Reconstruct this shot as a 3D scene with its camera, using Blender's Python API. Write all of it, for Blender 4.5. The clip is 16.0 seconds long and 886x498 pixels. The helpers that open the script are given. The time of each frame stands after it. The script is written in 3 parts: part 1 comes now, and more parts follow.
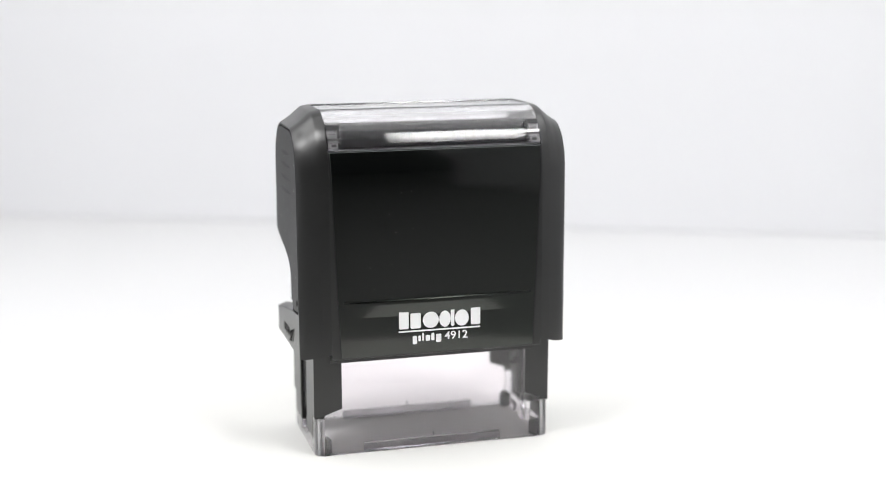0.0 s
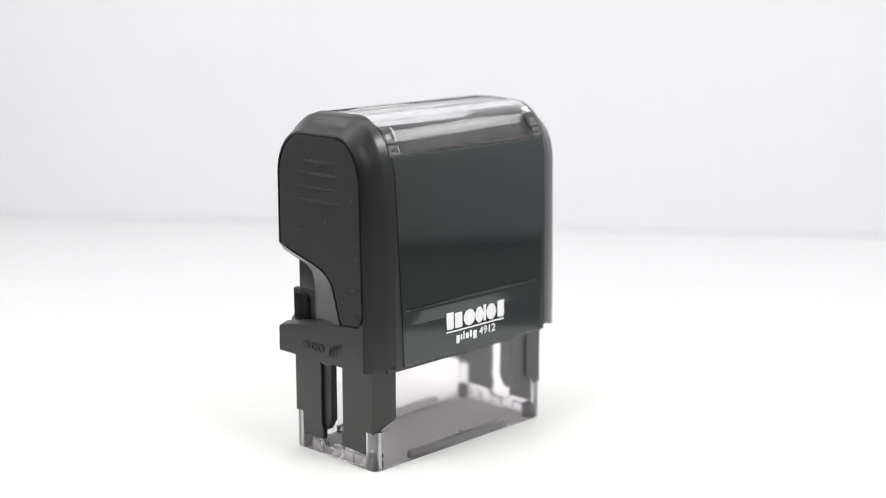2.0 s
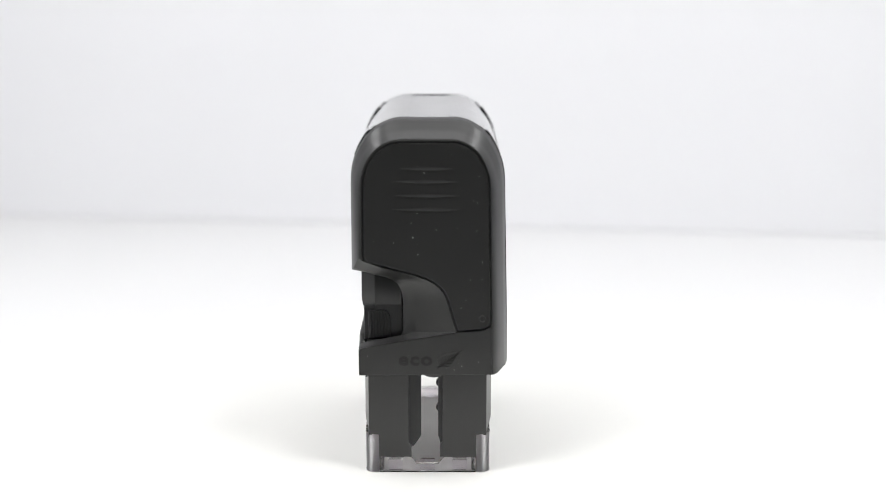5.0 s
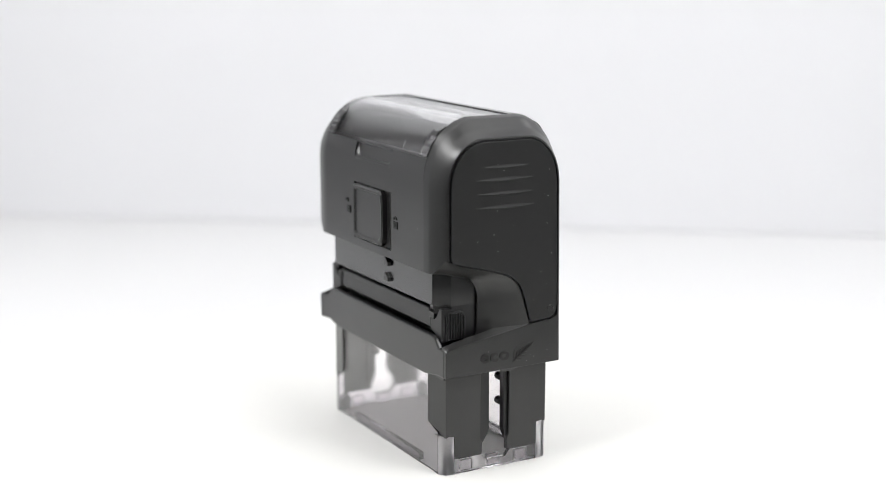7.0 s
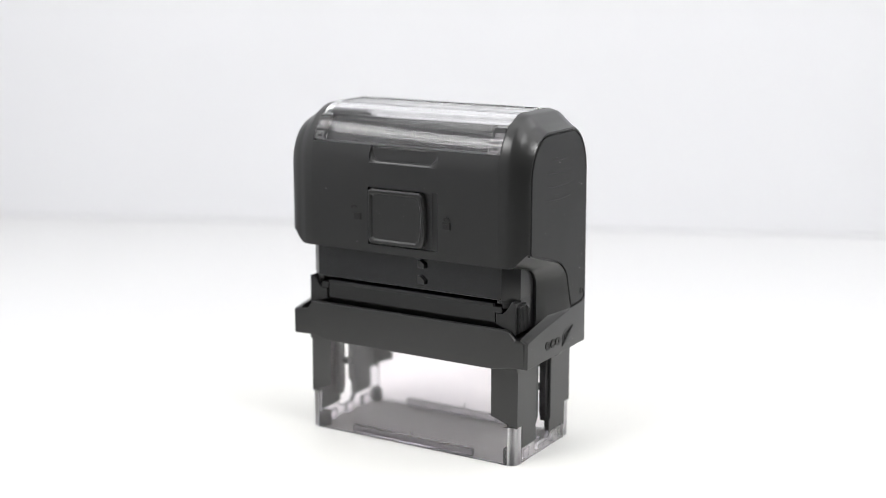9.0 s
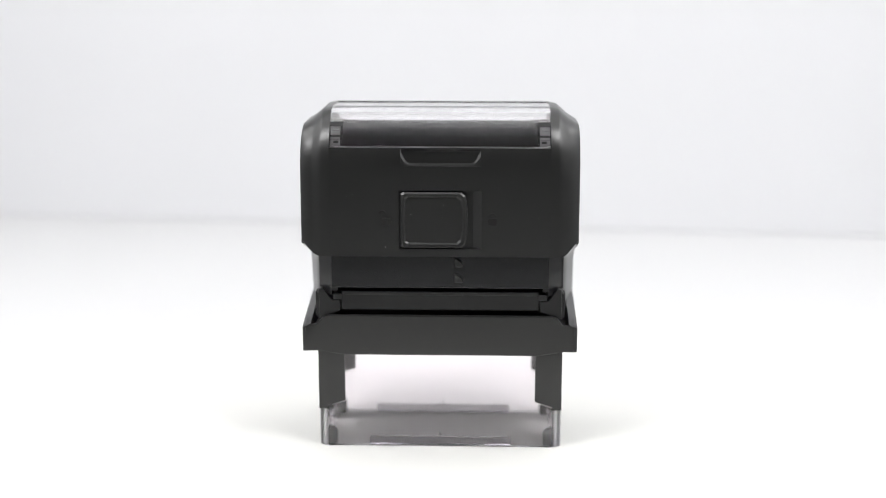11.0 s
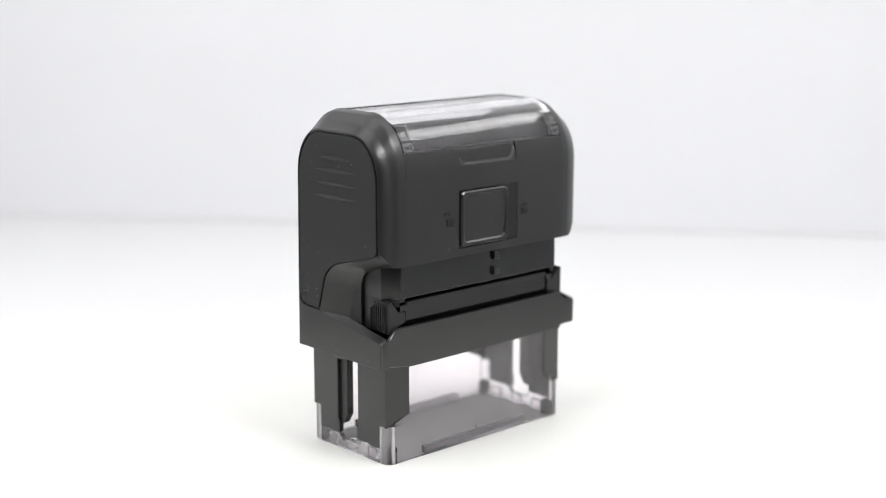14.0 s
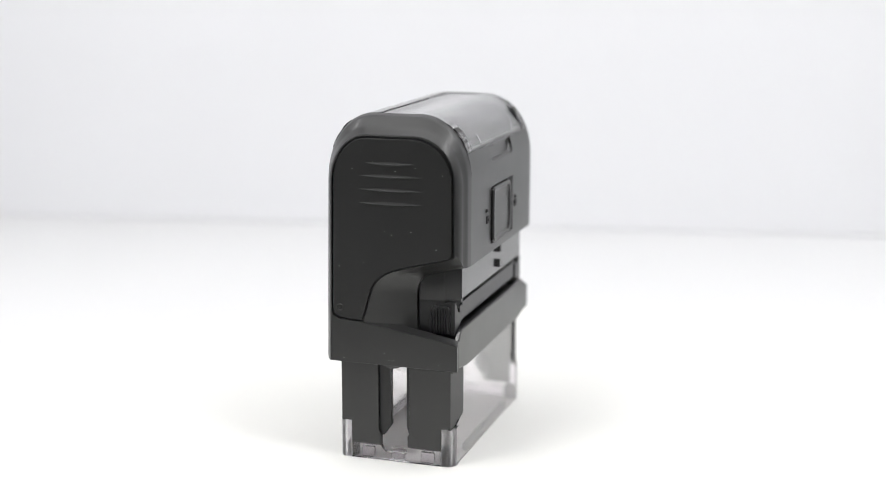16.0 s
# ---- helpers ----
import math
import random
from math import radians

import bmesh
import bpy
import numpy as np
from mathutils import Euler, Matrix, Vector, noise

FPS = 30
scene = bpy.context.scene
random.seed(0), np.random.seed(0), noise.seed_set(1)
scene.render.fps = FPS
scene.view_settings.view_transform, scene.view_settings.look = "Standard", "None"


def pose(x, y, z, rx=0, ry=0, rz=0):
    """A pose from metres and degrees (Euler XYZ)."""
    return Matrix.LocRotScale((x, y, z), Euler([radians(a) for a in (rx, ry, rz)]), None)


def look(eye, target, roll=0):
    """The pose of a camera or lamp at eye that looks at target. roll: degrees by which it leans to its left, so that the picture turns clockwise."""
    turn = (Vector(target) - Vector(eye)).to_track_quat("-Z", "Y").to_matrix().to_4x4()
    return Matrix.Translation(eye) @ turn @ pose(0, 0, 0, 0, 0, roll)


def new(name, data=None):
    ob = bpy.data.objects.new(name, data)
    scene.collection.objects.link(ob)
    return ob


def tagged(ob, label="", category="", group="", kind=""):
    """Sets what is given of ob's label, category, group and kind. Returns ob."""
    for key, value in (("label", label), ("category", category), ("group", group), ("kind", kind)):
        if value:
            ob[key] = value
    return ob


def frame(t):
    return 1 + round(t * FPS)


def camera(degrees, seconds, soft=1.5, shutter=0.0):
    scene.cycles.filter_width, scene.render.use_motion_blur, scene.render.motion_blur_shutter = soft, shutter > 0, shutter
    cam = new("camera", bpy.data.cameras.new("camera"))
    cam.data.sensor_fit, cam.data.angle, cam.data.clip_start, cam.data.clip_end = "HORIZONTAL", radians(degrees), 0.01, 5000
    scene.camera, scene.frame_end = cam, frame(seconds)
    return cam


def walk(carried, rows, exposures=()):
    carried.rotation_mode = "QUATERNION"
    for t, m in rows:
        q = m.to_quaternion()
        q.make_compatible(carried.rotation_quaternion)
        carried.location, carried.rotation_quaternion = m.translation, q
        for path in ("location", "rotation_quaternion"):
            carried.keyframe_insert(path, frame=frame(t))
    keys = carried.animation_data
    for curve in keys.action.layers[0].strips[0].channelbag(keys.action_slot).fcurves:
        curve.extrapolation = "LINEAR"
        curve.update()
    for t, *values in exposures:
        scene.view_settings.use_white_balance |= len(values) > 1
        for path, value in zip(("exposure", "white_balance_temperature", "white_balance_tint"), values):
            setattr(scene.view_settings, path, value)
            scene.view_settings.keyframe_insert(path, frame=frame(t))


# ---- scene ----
cam = camera(35.115, 16.0, soft=0.6)
EYE = (0.0, -0.31913, 0.11056)
AHEAD = (0.00908, -0.31913 + 0.97854, 0.11056 - 0.20586)
CAMERA_POSE = look(EYE, AHEAD, 0.046)
cam.data.dof.use_dof = True
cam.data.dof.focus_distance = 0.304
cam.data.dof.aperture_fstop = 9.0
walk(cam, [(0.0, CAMERA_POSE), (16.0, CAMERA_POSE)], exposures=[(0.0, 0.03), (16.0, 0.03)])

# ---- world and lamps ----
world = bpy.data.worlds.new("room_air")
scene.world = world
world.use_nodes = True
world.node_tree.nodes["Background"].inputs[0].default_value = (0.5, 0.52, 0.56, 1)
world.node_tree.nodes["Background"].inputs[1].default_value = 0.05


def area_lamp(name, eye, target, sx, sy, watts, colour):
    data = bpy.data.lights.new(name, "AREA")
    data.shape, data.size, data.size_y, data.energy, data.color = "RECTANGLE", sx, sy, watts, colour
    ob = new(name, data)
    ob.matrix_world = look(eye, target)
    return ob


# a pair of light bars at the front of the tent, a wide diffuser under its roof and a strip along each side
WHITE_LIGHT = (1.0, 0.995, 0.99)
for side in (-1, 1):
    area_lamp("light_bar_lamp", (side * 0.285, -0.22, 0.465), (side * 0.2, 0.0, 0.03), 0.22, 0.1, 1.15, WHITE_LIGHT).data.spread = radians(150)
    area_lamp("side_strip_lamp", (side * 0.322, -0.01, 0.37), (0.0, -0.01, 0.06), 0.44, 0.1, 0.75, WHITE_LIGHT)
area_lamp("roof_panel_lamp", (0.0, 0.08, 0.57), (0, 0.12, 0.0), 0.6, 0.32, 0.85, WHITE_LIGHT).data.spread = radians(170)

# ---- materials ----


def material(name, colour, rough=0.5, metal=0.0, spec=0.5, grain=0.0, grain_size=4000, vary=0.0, vary_size=60,
             bump=0.0, transmission=0.0, ior=1.49, coat=0.0, rough_vary=0.0):
    m = bpy.data.materials.new(name)
    m.use_nodes = True
    nt = m.node_tree
    b = nt.nodes["Principled BSDF"]
    b.inputs["Base Color"].default_value = (*colour, 1)
    b.inputs["Roughness"].default_value = rough
    b.inputs["Metallic"].default_value = metal
    b.inputs["Specular IOR Level"].default_value = spec
    b.inputs["IOR"].default_value = ior
    b.inputs["Transmission Weight"].default_value = transmission
    b.inputs["Coat Weight"].default_value = coat
    tc = nt.nodes.new("ShaderNodeTexCoord")

    def noise_node(size, detail):
        n = nt.nodes.new("ShaderNodeTexNoise")
        n.inputs["Scale"].default_value = size
        n.inputs["Detail"].default_value = detail
        nt.links.new(tc.outputs["Object"], n.inputs["Vector"])
        return n
    if grain or vary:
        fine, broad = noise_node(grain_size, 3), noise_node(vary_size, 4)
        mix = nt.nodes.new("ShaderNodeMath")
        mix.operation = "MULTIPLY_ADD"
        nt.links.new(fine.outputs["Fac"], mix.inputs[0])
        mix.inputs[1].default_value = grain
        mul = nt.nodes.new("ShaderNodeMath")
        mul.operation = "MULTIPLY_ADD"
        nt.links.new(broad.outputs["Fac"], mul.inputs[0])
        mul.inputs[1].default_value, mul.inputs[2].default_value = vary, 1 - (grain + vary) / 2
        nt.links.new(mul.outputs[0], mix.inputs[2])
        sc = nt.nodes.new("ShaderNodeVectorMath")
        sc.operation = "SCALE"
        sc.inputs[0].default_value = colour
        nt.links.new(mix.outputs[0], sc.inputs["Scale"])
        nt.links.new(sc.outputs[0], b.inputs["Base Color"])
        if rough_vary:
            rv = nt.nodes.new("ShaderNodeMath")
            rv.operation = "MULTIPLY_ADD"
            nt.links.new(broad.outputs["Fac"], rv.inputs[0])
            rv.inputs[1].default_value, rv.inputs[2].default_value = rough_vary, rough - rough_vary / 2
            nt.links.new(rv.outputs[0], b.inputs["Roughness"])
        if bump:
            bp = nt.nodes.new("ShaderNodeBump")
            bp.inputs["Strength"].default_value = bump
            bp.inputs["Distance"].default_value = 0.00004
            nt.links.new(fine.outputs["Fac"], bp.inputs["Height"])
            nt.links.new(bp.outputs[0], b.inputs["Normal"])
    return m


SATIN = material("satin_black_plastic", (0.0168, 0.0168, 0.0165), 0.31, spec=0.65, grain=0.12, grain_size=2500, vary=0.2, vary_size=90, bump=0.14, rough_vary=0.1)
PANEL = material("fine_matt_black_plastic", (0.0112, 0.0112, 0.0109), 0.5, grain=0.3, grain_size=6000, vary=0.25, vary_size=110, bump=0.3, rough_vary=0.1)
INNER = material("dull_black_plastic", (0.011, 0.011, 0.0115), 0.36, grain=0.3, grain_size=4000, vary=0.3, vary_size=80, bump=0.25, rough_vary=0.1)
GLOSS = material("polished_black_plastic", (0.003, 0.0034, 0.0033), 0.13, spec=0.5, grain=0.2, grain_size=2500, vary=0.4, vary_size=40, rough_vary=0.03, ior=1.5, coat=0.9)
# thin clear lacquer: greenish face on, lilac at a slant
GLOSS.node_tree.nodes["Principled BSDF"].inputs["Thin Film Thickness"].default_value = 590.0
GLOSS.node_tree.nodes["Principled BSDF"].inputs["Thin Film IOR"].default_value = 1.46
CLEAR = material("clear_cap_plastic", (0.97, 0.965, 0.97), 0.03, transmission=1.0, ior=1.49)
SMOKE = material("smoky_clear_plastic", (0.965, 0.938, 0.966), 0.07, transmission=1.0, ior=1.49)
SMOKE_MID = material("thick_smoky_plastic", (0.86, 0.845, 0.87), 0.32, transmission=1.0, ior=1.49)
SMOKE_DARK = material("dense_smoky_plastic", (0.5, 0.49, 0.51), 0.08, transmission=1.0, ior=1.49)
SLEEK = material("sleek_black_plastic", (0.012, 0.0122, 0.0135), 0.22, coat=0.5, grain=0.3, grain_size=4000, vary=0.3, vary_size=80, bump=0.06, rough_vary=0.06)
GREY = material("smoky_grey_insert", (0.03, 0.029, 0.031), 0.7, spec=0.2, grain=0.2, grain_size=3000, vary=0.3, vary_size=70)
# pale base colour stands in for light scattered between clear plastic faces
PALE_SCATTER = material("pale_scatter_plastic", (0.5, 0.49, 0.51), 0.25, transmission=0.6, ior=1.49)
WHITE_INK = material("white_print", (0.92, 0.92, 0.92), 0.5, grain=0.05, vary=0.04)
DUST = material("pale_dust", (0.5, 0.5, 0.48), 0.9)
FLOOR = material("white_floor_sheet", (0.67, 0.672, 0.675), 0.8, spec=0.2, grain=0.03, grain_size=900, vary=0.03, vary_size=6, bump=0.1)
CLOTH = material("pale_backdrop_cloth", (0.784, 0.787, 0.803), 0.9, spec=0.1, grain=0.03, grain_size=900, vary=0.03, vary_size=6, bump=0.1)
DISC = material("white_turntable_plastic", (0.8, 0.798, 0.77), 0.55, spec=0.3, grain=0.02, grain_size=1500, vary=0.03, vary_size=12, bump=0.05)
TABLE = material("grey_tabletop", (0.2, 0.206, 0.202), 0.6, grain=0.3, grain_size=300, vary=0.4, vary_size=8, bump=0.2)
WALL = material("dim_room_paint", (0.25, 0.25, 0.26), 0.8, grain=0.1, grain_size=200, vary=0.15, vary_size=2, bump=0.1)

# ---- shaping helpers; the stamp is drawn in millimetres ----
MM = 0.001


def mesh_of(name, bm, mat, unit=MM):
    bmesh.ops.recalc_face_normals(bm, faces=bm.faces)
    if unit != 1:
        bmesh.ops.scale(bm, vec=(unit,) * 3, verts=bm.verts)
    me = bpy.data.meshes.new(name)
    bm.to_mesh(me)
    bm.free()
    me.materials.append(mat)
    return me


def smooth(me, angle=35):
    for f in me.polygons:
        f.use_smooth = True
    bm = bmesh.new()
    bm.from_mesh(me)
    for e in bm.edges:
        e.smooth = len(e.link_faces) == 2 and e.calc_face_angle(0) < radians(angle)
    bm.to_mesh(me)
    bm.free()
    return me


def part(name, bm, mat, parent, label="", angle=20):
    # the stamp's front leans back a little towards its top
    for v in bm.verts:
        if v.co.y < 0 and v.co.z > 30:
            v.co.y *= 1 - 0.056 * (v.co.z - 30) / 39
        # and one end is a little deeper at the back
        if v.co.x > 28 and v.co.y > 4:
            v.co.y += 0.65 * min(1.0, (v.co.x - 28) / 2.5) * min(1.0, (v.co.y - 4) / 8)
    ob = new(name, smooth(mesh_of(name, bm, mat), angle))
    ob.parent = parent
    return tagged(ob, label)


def structure(name, bm, mat, label, angle=35):
    return tagged(new(name, smooth(mesh_of(name, bm, mat, 1), angle)), label, kind="structure")


def block(bm, x0, x1, y0, y1, z0, z1, bevel=0.0, seg=2):
    made = bmesh.ops.create_cube(bm, size=1)["verts"]
    for v in made:
        v.co = Vector(((x0 + x1) / 2 + v.co.x * (x1 - x0), (y0 + y1) / 2 + v.co.y * (y1 - y0), (z0 + z1) / 2 + v.co.z * (z1 - z0)))
    if bevel:
        edges = list({e for v in made for e in v.link_edges})
        bmesh.ops.bevel(bm, geom=edges, offset=bevel, segments=seg, affect="EDGES", profile=0.5)
    return bm


def prism(bm, outline, axis, a, b, bevel=0.0):
    """Outline in the two axes other than axis, pushed from a to b."""
    def at(p, c):
        return {"x": (c, p[0], p[1]), "y": (p[0], c, p[1]), "z": (p[0], p[1], c)}[axis]
    lo = [bm.verts.new(at(p, a)) for p in outline]
    hi = [bm.verts.new(at(p, b)) for p in outline]
    n = len(outline)
    faces = [bm.faces.new(lo), bm.faces.new(hi)]
    for i in range(n):
        faces.append(bm.faces.new((lo[i], lo[(i + 1) % n], hi[(i + 1) % n], hi[i])))
    if bevel:
        bmesh.ops.recalc_face_normals(bm, faces=faces)
        edges = [e for f in faces[:2] for e in f.edges]
        bmesh.ops.bevel(bm, geom=edges, offset=bevel, segments=2, affect="EDGES", profile=0.5)
    return bm


def loft(bm, rings, cap_first=True, cap_last=True):
    rows = [[bm.verts.new(p) for p in r] for r in rings]
    n = len(rows[0])
    for a, b in zip(rows, rows[1:]):
        for i in range(n):
            bm.faces.new((a[i], a[(i + 1) % n], b[(i + 1) % n], b[i]))
    if cap_first:
        bm.faces.new(rows[0])
    if cap_last:
        bm.faces.new(rows[-1])
    return bm


def tube(bm, x, y, z0, z1, r, seg=20, r2=None):
    made = bmesh.ops.create_cone(bm, cap_ends=True, segments=seg, radius1=r, radius2=r if r2 is None else r2, depth=z1 - z0)["verts"]
    bmesh.ops.translate(bm, vec=(x, y, (z0 + z1) / 2), verts=made)
    return bm


def rounded(x0, x1, y0, y1, r, seg=5):
    pts = []
    for cx, cy, a0 in ((x1 - r, y1 - r, 0), (x0 + r, y1 - r, 90), (x0 + r, y0 + r, 180), (x1 - r, y0 + r, 270)):
        for i in range(seg + 1):
            a = radians(a0 + 90 * i / seg)
            pts.append((cx + r * math.cos(a), cy + r * math.sin(a)))
    return pts


def mirrored(bm):
    for v in bm.verts:
        v.co.x = -v.co.x
    return bm


# ---- the paper sweep and the room ----
def build_place():
    bm = bmesh.new()
    prism(bm, [(-0.3, 0.045), (0.3, 0.045), (0.3, 0.35), (-0.3, 0.35)], "z", -0.0080, -0.0058)
    structure("tent_floor", bm, FLOOR, "white floor sheet behind the turntable")
    bm = bmesh.new()
    prof = [(0.0, -0.0055), (0.0, 0.62)]
    ring = prof + [(p[0] + 0.003, p[1]) for p in reversed(prof)]
    prism(bm, ring, "x", -0.55, 0.55)
    for v in bm.verts:
        v.co.y += 0.285 - 0.13 * v.co.x
    structure("backdrop", bm, CLOTH, "pale bluish-white cloth backdrop behind the stamp", 60)
    for name, x in (("tent_side_west", -0.333), ("tent_side_east", 0.333)):
        bm = bmesh.new()
        block(bm, x - 0.002, x + 0.002, -0.54, 0.235, -0.0055, 0.61)
        structure(name, bm, CLOTH, "white cloth side of the light tent")
    bm = bmesh.new()
    block(bm, -0.336, 0.336, -0.3, 0.238, 0.612, 0.616)
    structure("tent_roof", bm, CLOTH, "white cloth roof of the light tent")
    bm = bmesh.new()
    block(bm, -0.8, 0.8, -0.9, 0.5, -0.75, -0.0085, 0.003)
    structure("counter", bm, TABLE, "grey work counter under the turntable")
    bm = bmesh.new()
    block(bm, -2.0, 2.0, -2.5, 1.5, -0.8, -0.75)
    structure("floor", bm, WALL, "grey room floor in the dark")
    bm = bmesh.new()
    block(bm, -2.1, 2.1, -2.6, 1.6, 1.7, 1.75)
    structure("ceiling", bm, WALL, "plain grey room ceiling in the dark")
    for name, box in (("wall_north", (-2, 2, 1.5, 1.6, -0.75, 1.7)), ("wall_south", (-2, 2, -2.6, -2.5, -0.75, 1.7)),
                      ("wall_east", (2, 2.1, -2.6, 1.6, -0.75, 1.7)), ("wall_west", (-2.1, -2, -2.6, 1.6, -0.75, 1.7))):
        bm = bmesh.new()
        block(bm, *box)
        structure(name, bm, WALL, "plain grey room wall in the dark")


build_place()


def build_turntable():
    base = tagged(new("turntable"), "round white display turntable under the stamp", "turntable")
    for name, prof in (("disc", [(123.2, 0.0), (123.9, -0.25), (124.0, -0.8), (124.0, -2.6), (123.0, -2.9)]),
                       ("skirt", [(121.5, -2.95), (121.8, -3.1), (121.8, -5.2), (121.0, -5.7)])):
        bm = bmesh.new()
        rings = []
        for i in range(160):
            a = 2 * math.pi * i / 160
            rings.append([bm.verts.new((r * math.cos(a), r * math.sin(a), z)) for r, z in prof])
        for i in range(160):
            a, b = rings[i], rings[(i + 1) % 160]
            for j in range(len(a) - 1):
                bm.faces.new((a[j], b[j], b[j + 1], a[j + 1]))
        bm.faces.new([r[0] for r in rings])
        bm.faces.new([r[-1] for r in reversed(rings)])
        part(name, bm, DISC, base, angle=40)
    return base


TURNTABLE = build_turntable()

# ---- the stamp ----
STAMP = tagged(new("self_inking_stamp"), "black self-inking rubber stamp with clear cap and smoky clear foot", "rubber stamp")


def arch(wf, wb, top, ry, rz, seg=10):
    """From the front wall's upper end over the roof to the back wall's upper end, as (y, z)."""
    pts = []
    for i in range(seg + 1):
        a = radians(90 * i / seg)
        pts.append((-wf + ry - ry * math.cos(a), top - rz + rz * math.sin(a)))
    for i in range(seg + 1):
        a = radians(90 - 90 * i / seg)
        pts.append((wb - ry + ry * math.cos(a), top - rz + rz * math.sin(a)))
    return pts


FRONT_Y, BACK_Y, ROOF, CURVE_Y, CURVE_Z = -17.1, 16.2, 77.5, 11.0, 13.5


def lean(z):
    """How far the walls curve inwards at a height."""
    h = min(max((z - (ROOF - CURVE_Z)) / CURVE_Z, 0.0), 0.999)
    return CURVE_Y * (1 - math.sqrt(1 - h * h))


def bend(bm):
    for v in bm.verts:
        v.co.y -= math.copysign(lean(v.co.z), v.co.y)
    return bm


SCOOP_OUT = [(9.3, 46.4), (4.3, 45.1), (1.8, 44.4), (0.0, 43.8), (-1.5, 43.0), (-2.7, 42.0), (-3.6, 40.9), (-4.2, 39.6), (-5.2, 36.0), (-6.3, 32.5)]
SCOOP_IN = [(11.4, 44.4), (8.8, 43.8), (7.4, 43.2), (6.4, 42.4), (5.8, 41.5), (5.4, 40.5), (5.2, 39.4), (5.2, 38.0), (5.2, 35.0), (5.2, 32.0)]
LEDGE_OUT = [(-3.5, 32.0), (4.0, 30.8), (10.0, 29.8), (14.1, 28.9), (14.5, 28.5)]
LEDGE_IN = [(6.5, 31.6), (9.0, 31.1), (11.5, 30.5), (13.9, 29.95), (14.4, 29.7)]


def cap_ring(x, wf, wb, top, ry, rz, s, back_z, low):
    scoop = [(a[0] + (b[0] - a[0]) * s, a[1] + (b[1] - a[1]) * s) for a, b in zip(SCOOP_OUT, SCOOP_IN)]
    ledge = [(a[0] + (b[0] - a[0]) * s, a[1] + (b[1] - a[1]) * s) for a, b in zip(LEDGE_OUT, LEDGE_IN)]
    if x > -28.5:
        # channel round the ink pad's grip
        ledge = [(y, z - 3.0) for y, z in ledge]
    outline = [(-wf, low)] + arch(wf, wb, top, ry, rz) + [(wb, 56.0), (wb, back_z)] + scoop + ledge + [(14.5, 23.0), (-11.5, 23.2)]
    return [(x, y, z) for y, z in outline]


def ball(bm, x, y, z, r):
    block(bm, x - r, x + r, y - r, y + r, z - r, z + r)


